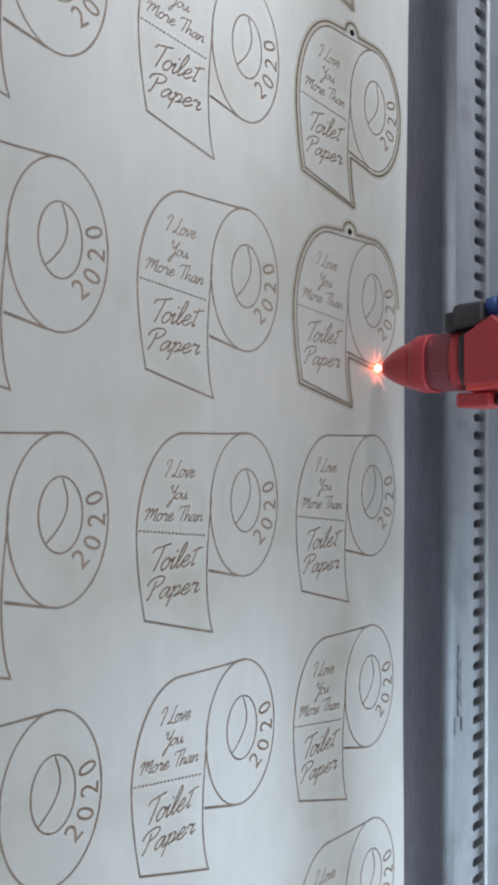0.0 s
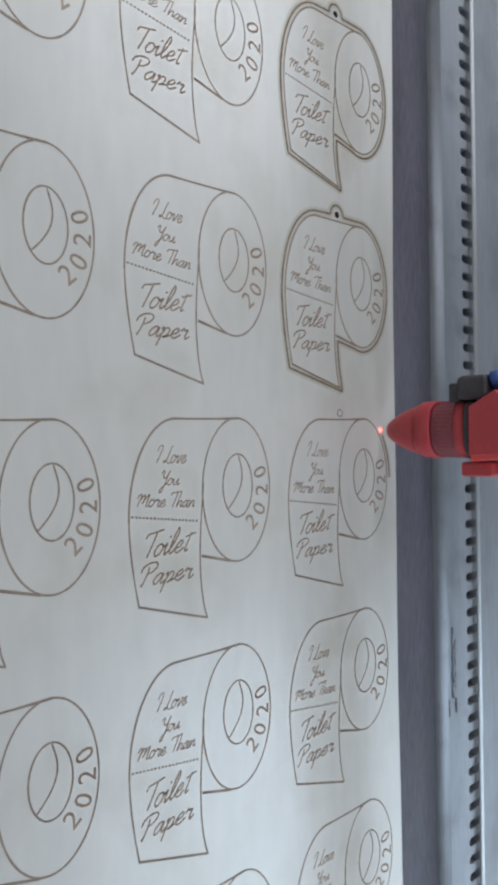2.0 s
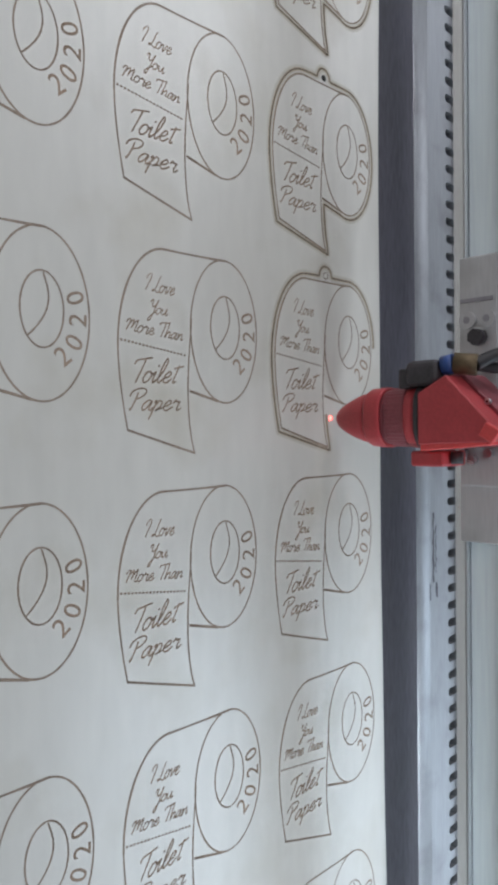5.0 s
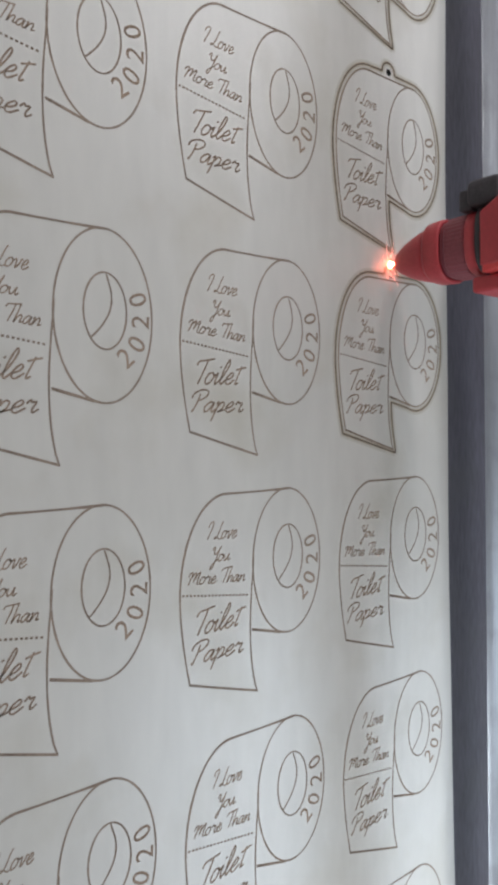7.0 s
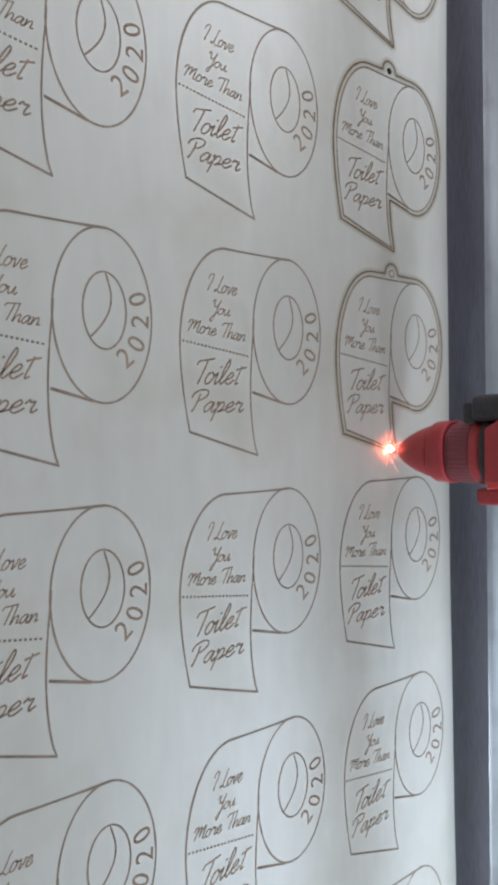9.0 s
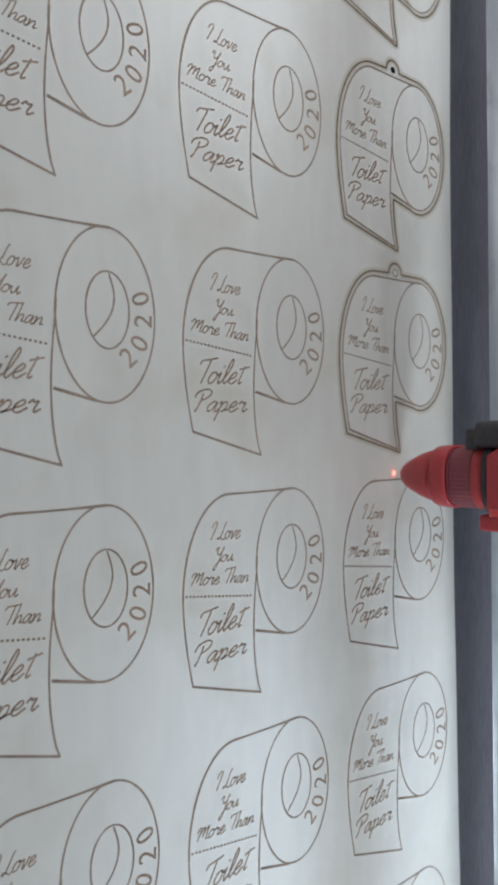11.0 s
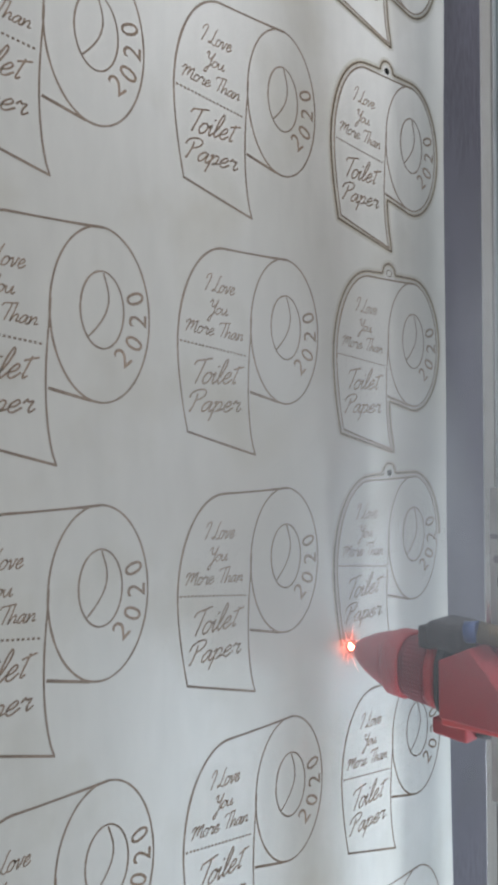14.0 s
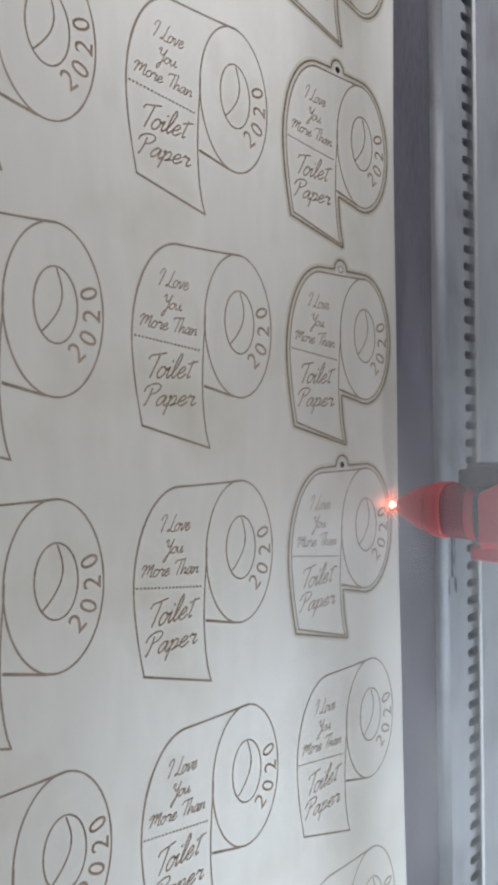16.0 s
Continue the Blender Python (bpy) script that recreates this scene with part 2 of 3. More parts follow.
# ---- perforated strip along the bed ----
def perforated_strip():
    """A steel strip with a row of square slots near its far edge and a raised lip."""
    y0, y1, y2, y3 = 0.1989, 0.2351, 0.2441, 0.2489
    pitch, slot, x0, x1 = 0.0118, 0.0056, -0.62, 0.82
    bm = bmesh.new()
    profile = [(y0, -0.03), (y0, BED - 0.008)] + [(y0 + 0.014 * (1 - math.cos(radians(a))), BED - 0.008 + 0.009 * math.sin(radians(a))) for a in range(12, 91, 6)] + [(y1, BED + 0.001), (y1, -0.03)]
    ends = [[bm.verts.new((x, y, z)) for y, z in profile] for x in (x0, x1)]
    for i in range(len(profile)):
        j = (i + 1) % len(profile)
        bm.faces.new((ends[0][i], ends[1][i], ends[1][j], ends[0][j])).smooth = 1 < i < len(profile) - 3
    bm.faces.new(ends[0][::-1])
    bm.faces.new(ends[1])
    bmesh.ops.recalc_face_normals(bm, faces=bm.faces[:])
    strip = tagged(part("perforated_strip", bm, STRIP), "grey steel strip with a row of rounded black slots", "metal strip")
    bm = bmesh.new()
    n = int((x1 - x0) / pitch)
    for i in range(n):
        a = x0 + i * pitch
        b = a + pitch - slot
        bow = [(0.0026 * (1 - math.sin(radians(k))), y1 + 0.0002 + 0.0030 * (1 - math.cos(radians(k)))) for k in (0, 18, 36, 54, 72, 90)]
        plan = [(a - d, y) for d, y in bow] + [(a, y2 - 0.0002), (b, y2 - 0.0002)] + [(b + d, y) for d, y in bow[::-1]]
        low, top = ([bm.verts.new((x, y, z)) for x, y in plan] for z in (-0.02, BED + 0.0008))
        bm.faces.new(top[::-1])
        for j in range(len(plan)):
            k = (j + 1) % len(plan)
            bm.faces.new((low[j], top[j], top[k], low[k]))
    tagged(part("slot_bridge", bm, STRIP, strip), kind="stuff")
    part("slot_channel", box(x0, x1, y1, y2, -0.03, -0.021), HOLE, strip, "black channel under the slots")
    bm = bmesh.new()
    for k, (xa, xb, yy, w) in enumerate(((0.150, 0.196, 0.2165, 1.6), (0.158, 0.190, 0.2195, 1.0), (0.197, 0.206, 0.2205, 2.2), (0.196, 0.207, 0.2125, 1.0))):
        line = [(yy * 1000 + 0.5 * math.sin(i * 1.9 + k), (xa + (xb - xa) * i / 14) * 1000) for i in range(15)]
        ribbon(bm, line, w, z=(BED + 0.00115) * 1000, seed=k, uneven=0.6)
    part("scrape", bm, BED_DARK, strip, "dark scrape mark")
    part("lip", box(x0, x1, y2, y3, -0.03, BED + 0.0045, 0.0008), ALU_EDGE, strip, "bright folded lip")



# ---- the sheet and what is burnt into it (millimetres: u along +y, v along +x) ----
ROW_X = {0: -0.21, 1: -0.104, 2: 0.001, 3: 0.1045, 4: 0.2082, 5: 0.3125, 6: 0.417}
COL_Y = {1: -0.0949, 2: 0.0003, 3: 0.0943}
SHIFT = {(1, 1): (3.4, -0.8), (1, 2): (2.3, 0.3), (1, 3): (1.5, 1.2), (1, 4): (1.1, -1.1), (2, 1): (0.1, -0.3), (2, 2): (0.8, -0.0), (2, 3): (0.2, 0.3), (2, 4): (-0.1, -1.3), (3, 1): (-1.4, 1.3), (3, 2): (-0.8, 0.1), (3, 3): (-0.3, 0.3), (3, 4): (-1.1, -0.9), (3, 5): (-0.4, 0.6)}
TALL = 0.976   # the drawing's height against its first draft


def origin(col, row):
    dx, dy = SHIFT.get((col, row), (0, 0))
    return Vector((ROW_X[row] + dx / 1000, COL_Y[col] + dy / 1000, 0))


CU, CV, RU, RV = 19.2, -56.6, 20.9, 33.5   # the roll's front: centre and half axes


def ellipse(cu, cv, ru, rv, a0, a1, n):
    return [(cu + ru * math.cos(radians(a0 + (a1 - a0) * i / n)), cv - rv * math.sin(radians(a0 + (a1 - a0) * i / n))) for i in range(n + 1)]


def back_curve(n=18):
    """The roll's rounded back, from the top edge down to the hanging sheet."""
    return ellipse(-16, -46, 24.8, 43.6, 93, 180, n)


def tail_left(n=8):
    return [(-40.8 + 4.4 * (i / n) ** 1.7, -46 + 35.4 * i / n) for i in range(1, n + 1)]


def tail_right(n=10):
    return [(-3.55 * math.sin(math.pi * (i / n) ** 0.75 * 0.86) / 0.98, -56 * i / n) for i in range(n + 1)]


def silhouette():
    p = ellipse(CU, CV, RU, RV, 0, 90, 16) + back_curve() + tail_left() + [(0, 0)]
    p += [q for q in tail_right(20) if -27 < q[1] < -2] + [(-2.9, -28.0)]
    return p + ellipse(CU, CV, RU, RV, -106, 0, 18)[:-1]


def cut_line():
    """The silhouette, 2.4 mm further out, with the round hanging tab; closed, from the middle of the roll's far side."""
    p, q = silhouette(), []
    for i in range(len(p)):
        a, b, c = p[i - 1], p[i], p[(i + 1) % len(p)]
        ds = []
        for s, e in ((a, b), (b, c)):
            l = math.hypot(e[0] - s[0], e[1] - s[1])
            ds.append((-(e[1] - s[1]) / l, (e[0] - s[0]) / l))
        mu, mv = ds[0][0] + ds[1][0], ds[0][1] + ds[1][1]
        k = 4.8 / max(mu * mu + mv * mv, 1.6)
        q.append((b[0] + mu * k, b[1] + mv * k))
    out = []
    for i, (u, v) in enumerate(q):
        out.append((u, v))
        if v < -89 and u > 5 and q[(i + 1) % len(q)][0] < -5:
            out += [(5.2, v), (4.4, v - 0.5)] + ellipse(-0.5, -93, 5, 5, 4, 176, 14) + [(-5.4, v - 0.5), (-6.2, v)]
    return [(u, v * TALL) for u, v in out + [out[0]]]


def along(line, s):
    """The point at the share s of the line's length."""
    ls = [math.dist(a, b) for a, b in zip(line, line[1:])]
    d = (s % 1.0) * sum(ls)
    for l, a, b in zip(ls, line, line[1:]):
        if d <= l:
            f = d / l if l else 0
            return a[0] + (b[0] - a[0]) * f, a[1] + (b[1] - a[1]) * f
        d -= l
    return line[-1]


def ribbon(bm, line, width, z=0.08, closed=False, seed=0, uneven=0.14):
    """A flat burnt line of slightly uneven width."""
    rnd = random.Random(seed)
    n = len(line)
    rows = []
    for i in range(n):
        a = line[i - 1] if i or closed else line[0]
        b = line[(i + 1) % n] if i < n - 1 or closed else line[-1]
        if closed and i == 0 and math.dist(line[0], line[-1]) < 1e-6:
            a = line[-2]
        if closed and i == n - 1 and math.dist(line[0], line[-1]) < 1e-6:
            b = line[1]
        l = math.dist(a, b) or 1
        w = width / 2 * (1 + rnd.uniform(-uneven, uneven))
        nu, nv = -(b[1] - a[1]) / l * w, (b[0] - a[0]) / l * w
        rows.append((bm.verts.new(((line[i][1] + nv) / 1000, (line[i][0] + nu) / 1000, z / 1000)),
                     bm.verts.new(((line[i][1] - nv) / 1000, (line[i][0] - nu) / 1000, z / 1000))))
    for (a, b), (c, d) in zip(rows, rows[1:]):
        bm.faces.new((a, b, d, c))


def glyph(char, weight=0.0):
    """One letter of the built-in font: corner points and faces, in units of its size."""
    cu = bpy.data.curves.new("letter", "FONT")
    cu.body, cu.size, cu.resolution_u, cu.offset = char, 1.0, 3, weight
    ob = new("letter", cu)
    me = bpy.data.meshes.new_from_object(ob.evaluated_get(bpy.context.evaluated_depsgraph_get()))
    bpy.data.objects.remove(ob)
    return [(v.co.x, v.co.y) for v in me.vertices], [tuple(p.vertices) for p in me.polygons]


def lay(bm, char, place, weight=0.0):
    """Adds a letter to bm, with place(x, y) giving u and v in millimetres."""
    pts, faces = glyph(char, weight)
    vs = []
    for x, y in pts:
        u, v = place(x, y)
        vs.append(bm.verts.new((v / 1000, u / 1000, 0.00009)))
    for f in faces:
        bm.faces.new([vs[i] for i in f])


PEN = {}


def pen(char, advance, *strokes):
    """One letter of the brush hand: capitals are 1 high, small letters about 0.46."""
    PEN[char] = (advance, strokes)


pen("I", 0.34, [(-0.02, 0.66), (0.0, 0.86), (0.14, 1.0), (0.26, 0.94), (0.26, 0.66), (0.20, 0.30), (0.16, 0.0)])
pen("L", 0.48, [(0.30, 1.0), (0.24, 0.78), (0.22, 0.45), (0.14, 0.10), (0.0, 0.02), (0.02, 0.12), (0.20, 0.10), (0.36, -0.02), (0.52, 0.06)])
pen("Y", 0.50, [(-0.04, 0.76), (0.02, 0.95), (0.11, 0.92), (0.12, 0.62), (0.22, 0.48), (0.36, 0.62), (0.46, 1.0)], [(0.46, 1.0), (0.40, 0.52), (0.36, 0.05), (0.28, -0.42), (0.16, -0.50), (0.16, -0.28), (0.34, -0.02), (0.50, 0.16)])
pen("M", 0.72, [(-0.10, 0.50), (-0.02, 0.70), (0.12, 0.74), (0.10, 0.40), (0.04, 0.0)], [(0.08, 0.34), (0.22, 0.62), (0.34, 0.74), (0.34, 0.42), (0.31, 0.16)], [(0.32, 0.24), (0.46, 0.60), (0.60, 0.76), (0.58, 0.40), (0.58, 0.04), (0.72, 0.06)])
pen("T", 0.46, [(-0.10, 0.74), (-0.04, 0.90), (0.16, 0.94), (0.56, 1.02)], [(0.30, 0.96), (0.28, 0.60), (0.24, 0.20), (0.22, 0.0)])
pen("P", 0.50, [(0.16, 0.82), (0.16, 0.45), (0.10, 0.02), (0.06, 0.10)], [(-0.10, 0.62), (-0.06, 0.84), (0.14, 0.99), (0.38, 0.98), (0.46, 0.80), (0.34, 0.60), (0.14, 0.50)])
pen("o", 0.40, [(0.26, 0.46), (0.10, 0.42), (0.02, 0.20), (0.10, 0.01), (0.26, 0.08), (0.33, 0.30), (0.25, 0.46), (0.30, 0.36), (0.44, 0.40)])
pen("v", 0.40, [(0.0, 0.38), (0.08, 0.44), (0.12, 0.22), (0.14, 0.0), (0.28, 0.22), (0.32, 0.46), (0.42, 0.40)])
pen("e", 0.37, [(0.02, 0.18), (0.20, 0.24), (0.28, 0.38), (0.19, 0.47), (0.05, 0.28), (0.07, 0.06), (0.20, 0.0), (0.40, 0.18)])
pen("u", 0.42, [(0.0, 0.44), (0.03, 0.18), (0.10, 0.01), (0.22, 0.12), (0.31, 0.45), (0.31, 0.10), (0.38, 0.0), (0.48, 0.14)])
pen("r", 0.34, [(0.0, 0.34), (0.08, 0.50), (0.13, 0.40), (0.26, 0.42), (0.22, 0.18), (0.26, 0.0), (0.40, 0.14)])
pen("h", 0.42, [(0.06, 1.0), (0.05, 0.5), (0.02, 0.0), (0.11, 0.30), (0.25, 0.45), (0.30, 0.30), (0.28, 0.06), (0.42, 0.10)])
pen("a", 0.42, [(0.30, 0.42), (0.17, 0.46), (0.02, 0.24), (0.06, 0.02), (0.20, 0.10), (0.32, 0.44), (0.30, 0.10), (0.36, 0.0), (0.46, 0.14)])
pen("n", 0.44, [(0.0, 0.36), (0.06, 0.45), (0.05, 0.22), (0.03, 0.0), (0.13, 0.30), (0.27, 0.45), (0.32, 0.30), (0.30, 0.05), (0.45, 0.12)])
pen("i", 0.23, [(0.0, 0.28), (0.07, 0.46), (0.05, 0.16), (0.10, 0.0), (0.24, 0.16)], [(0.08, 0.66), (0.13, 0.72)])
pen("l", 0.25, [(0.0, 0.12), (0.14, 0.46), (0.20, 0.86), (0.12, 1.0), (0.05, 0.66), (0.04, 0.18), (0.12, 0.0), (0.27, 0.18)])
pen("t", 0.30, [(0.16, 0.74), (0.14, 0.40), (0.12, 0.08), (0.16, 0.0), (0.26, 0.08)], [(-0.04, 0.58), (0.14, 0.64), (0.38, 0.70)])
pen("p", 0.40, [(0.0, 0.36), (0.08, 0.46), (0.06, 0.05), (0.02, -0.42)], [(0.06, 0.16), (0.18, 0.44), (0.31, 0.38), (0.28, 0.12), (0.15, 0.0), (0.22, 0.04), (0.42, 0.12)])


def smooth(points, n=5):
    """A flowing line through the points."""
    p = [Vector(q) for q in points]
    p = [p[0] * 2 - p[1]] + p + [p[-1] * 2 - p[-2]]
    out = []
    for a, b, c, d in zip(p, p[1:], p[2:], p[3:]):
        for i in range(n):
            f = i / n
            out.append(0.5 * (2 * b + (c - a) * f + (2 * a - 5 * b + 4 * c - d) * f * f + (3 * b - a - 3 * c + d) * f ** 3))
    return out + [p[-2]]


def script_word(text, u0, u1, base, cap, slope=0.0, lean=0.42, width=0.54):
    """A slanted word in the brush hand between u0 and u1 on its baseline."""
    total = sum(0.30 if c == " " else PEN[c][0] for c in text)
    sq = (u1 - u0 - lean * cap * 0.45) / total
    bm = bmesh.new()
    at, level = 0.0, 0
    for c in text:
        if c == " ":
            at += 0.30
            continue
        for stroke in PEN[c][1]:
            line = [(u0 + (at + q.x) * sq + lean * q.y * cap, base + slope * (at + q.x) * sq - q.y * cap) for q in smooth(stroke)]
            ribbon(bm, line, width, z=0.09 + 0.002 * (level % 8), seed=level, uneven=0.12)
            level += 1
        at += PEN[c][0]
    return mesh_of("lettering", bm, LETTER)


def engraving_meshes():
    bm = bmesh.new()
    ribbon(bm, ellipse(CU, CV, RU, RV, 0, 360, 72), 0.82, closed=True, seed=1)
    ribbon(bm, [(20.0, -90.0), (13.3, -89.75), (4, -89.6), (-8, -89.5)] + back_curve(), 0.98, seed=2, z=0.09)
    ribbon(bm, [(-40.8, -46)] + tail_left(), 0.78, seed=3)
    ribbon(bm, [(-36.8, -10.75), (-24, -6.95), (-12, -3.45), (0.3, 0.1)], 1.1, seed=4, z=0.09)
    ribbon(bm, tail_right(14) + [(-1.2, -61)], 0.72, seed=5, z=0.1)
    ribbon(bm, [(-2.7, -28.1), (4, -26.4), (9.5, -25.0), (14.5, -23.7)], 1.15, seed=6, z=0.11)
    outline_me = mesh_of("roll_outline", bm, SCORE)
    bm = bmesh.new()
    ribbon(bm, ellipse(19.5, -58.5, 9.15, 14.75, 0, 360, 44), 0.78, closed=True, seed=7)
    ribbon(bm, [(20.1 + 2.9 * math.sin(math.pi * (i / 14) * 0.9) - 7.9 * max(0, i / 14 - 0.2) ** 2 * 1.5, -72.6 + 24.6 * i / 14) for i in range(15)], 0.72, seed=8, z=0.1)
    core_me = mesh_of("core_hole", bm, SCORE)
    bm = bmesh.new()
    for i in range(19):
        u = -39.6 + i * 1.87
        ribbon(bm, [(u, -48.5 + 0.13 * (u + 40)), (u + 1.1, -48.5 + 0.13 * (u + 41.1))], 0.9, seed=i)
    dots_me = mesh_of("perforation_line", bm, SCORE)
    words = [script_word("I Love", -27.6, -9.8, -70.6, 7.4, 0.04), script_word("You", -25.4, -14.0, -60.9, 6.3, 0.03), script_word("More Than", -37.0, -5.4, -52.6, 6.6, 0.08),
             script_word("Toilet", -35.0, -8.0, -30.6, 10.8, -0.03, 0.48, 0.74), script_word("Paper", -36.6, -7.0, -18.9, 9.4, -0.01, 0.48, 0.74)]
    digits = []
    for char, u, v in (("2", 27.9, -41.0), ("0", 33.0, -46.7), ("2", 34.8, -55.6), ("0", 33.8, -64.3)):
        a = math.atan2(-(v - CV), (u - CU) * 1.5) + math.pi / 2
        xs, ys = zip(*glyph(char)[0])
        mx, my, size = (min(xs) + max(xs)) / 2, (min(ys) + max(ys)) / 2, 11.4
        bm = bmesh.new()
        lay(bm, char, lambda x, y: (u + size * ((x - mx) * math.cos(a) - (y - my) * math.sin(a)), v - size * ((x - mx) * math.sin(a) + (y - my) * math.cos(a))), 0.004)
        digits.append(mesh_of("year_digit", bm, LETTER))
    return outline_me, core_me, dots_me, words, digits


def plywood_sheet():
    bm = box(-0.46, 0.60, -0.30, 0.1444, -0.003, 0.0)
    bmesh.ops.subdivide_edges(bm, edges=[e for e in bm.edges if abs(e.verts[0].co.x - e.verts[1].co.x) > 0.5], cuts=60)
    for v in bm.verts:
        if v.co.y > 0.1:
            d = v.co.x - 0.06
            v.co.y += 0.0008 * noise.noise((v.co.x * 9, 0, 0)) + 0.035 * d * d - 0.0012
    sheet = tagged(part("plywood_sheet", bm, BIRCH), "pale birch plywood sheet with burnt toilet roll drawings on it", "plywood sheet")
    outline_me, core_me, dots_me, words, digits = engraving_meshes()
    for col in COL_Y:
        for row in ROW_X:
            if col < 3 and row not in (1, 2, 3, 4, 5):
                continue
            roll = new("roll_engraving", outline_me)
            roll.parent, roll.location, roll.scale = sheet, origin(col, row), (TALL, 1, 1)
            for me in [core_me, dots_me] + words + digits:
                o = new(me.name.split(".")[0], me)
                o.parent = roll
    return sheet


def bed_scale():
    """Fine millimetre ticks along the bed, beside the sheet."""
    bm = bmesh.new()
    for i in range(420):
        x = -0.16 + i * 0.00125
        box(x, x + 0.0004, 0.1415, 0.1505 if i % 5 == 0 else 0.1492, BED, BED + 0.00015, bm=bm)
    tagged(part("scale_tick", bm, STRIP, bed, "fine pale scale ticks"), kind="stuff")


bed_scale()
perforated_strip()
sheet = plywood_sheet()

CUT = cut_line()
TAB = -93 * TALL
PIECES = 64


STAIN = material("smoke_stain", (0.43, 0.37, 0.285), 0.6, spread=0.14, grain=110, fine=700)
STAIN_PALE = material("pale_smoke_stain", (0.52, 0.49, 0.43), 0.45, spread=0.08, grain=110, fine=700)


def cut_piece_mesh(s0, s1):
    """A stretch of the cut with its smoke stain."""
    n = 6
    line = [along(CUT, min(s0 + (s1 - s0) * i / n, 0.99999)) for i in range(n + 1)]
    bm = bmesh.new()
    ribbon(bm, line, 0.72, z=0.13, seed=int(s0 * 1000), uneven=0.08)
    n0 = len(bm.faces)
    ribbon(bm, line, 1.9, z=0.04, uneven=0)
    n1 = len(bm.faces)
    ribbon(bm, line, 4.2, z=0.02, uneven=0)
    bm.faces.ensure_lookup_table()
    for i, f in enumerate(bm.faces):
        f.material_index = 0 if i < n0 else 1 if i < n1 else 2
    me = mesh_of("cut_line", bm, CHAR)
    me.materials.append(STAIN)
    me.materials.append(STAIN_PALE)
    return me


CUT_MESHES = [cut_piece_mesh(i / PIECES, (i + 1.02) / PIECES) for i in range(PIECES)]
bm = bmesh.new()
ring = [bm.verts.new(((TAB + 1.7 * math.sin(2 * math.pi * i / 20)) / 1000, (-0.5 + 1.9 * math.cos(2 * math.pi * i / 20)) / 1000, 0.00015)) for i in range(20)]
bm.faces.new(ring)
HOLE_MESH = mesh_of("tab_hole", bm, HOLE)
bm = bmesh.new()
ribbon(bm, ellipse(-0.5, TAB, 2.0, 1.8, 0, 360, 20), 0.5, z=0.16, closed=True)
RIM_MESH = mesh_of("tab_hole_rim", bm, CHAR)

BURNT = []      # (object, place, second at which the beam passes)
PASS = {2: (-3.85, 0.48), 3: (1.62, 5.96), 4: (11.52, 15.78)}


def cut_outlines():
    for row in (0, 1, 2, 3, 4):
        o = origin(3, row)
        made = []
        for i, me in enumerate(CUT_MESHES):
            ob = new("cut_line", me)
            ob.parent, ob.location = sheet, o
            made.append(ob)
        hole = new("tab_hole", HOLE_MESH if row != 3 else RIM_MESH)
        hole.parent, hole.location = sheet, o
        BURNT.append((row, o, made, hole))


cut_outlines()


# ---- gantry: the beam slides along y, the carriage with the head along x as well ----
def gantry_beam():
    g = tagged(new("gantry_beam"), "aluminium gantry beam with a recessed satin rail", "gantry beam")
    x0, x1 = -0.60, 0.80
    part("beam_body", box(x0, x1, 0.0365, 0.052, 0.0585, 0.0880, 0.0012), BEAM_TOP, g, "grey extruded beam")
    part("lower_flange", box(x0, x1, 0.031, 0.0367, 0.0560, 0.0628, 0.0012), ALU_EDGE, g, "bright lower flange")
    part("upper_flange", box(x0, x1, 0.031, 0.0367, 0.0828, 0.0900, 0.0016), ALU_EDGE, g, "bright upper flange")
    # bead added on the flange to stand in for its bright reflection
    part("flange_glint", box(x0, x1, 0.0312, 0.0352, 0.0896, 0.0915, 0.0009, 3), GLINT, g, "pale bead added as the flange's painted highlight")
    part("rail_face", box(x0, x1, 0.0345, 0.0364, 0.0630, 0.0826, 0.0004), RAIL_FACE, g, "pale satin rail face")
    part("rail_groove", box(x0, x1, 0.0338, 0.0344, 0.0812, 0.0826), BEAM_TOP, g, "dark groove under the flange")
    return g


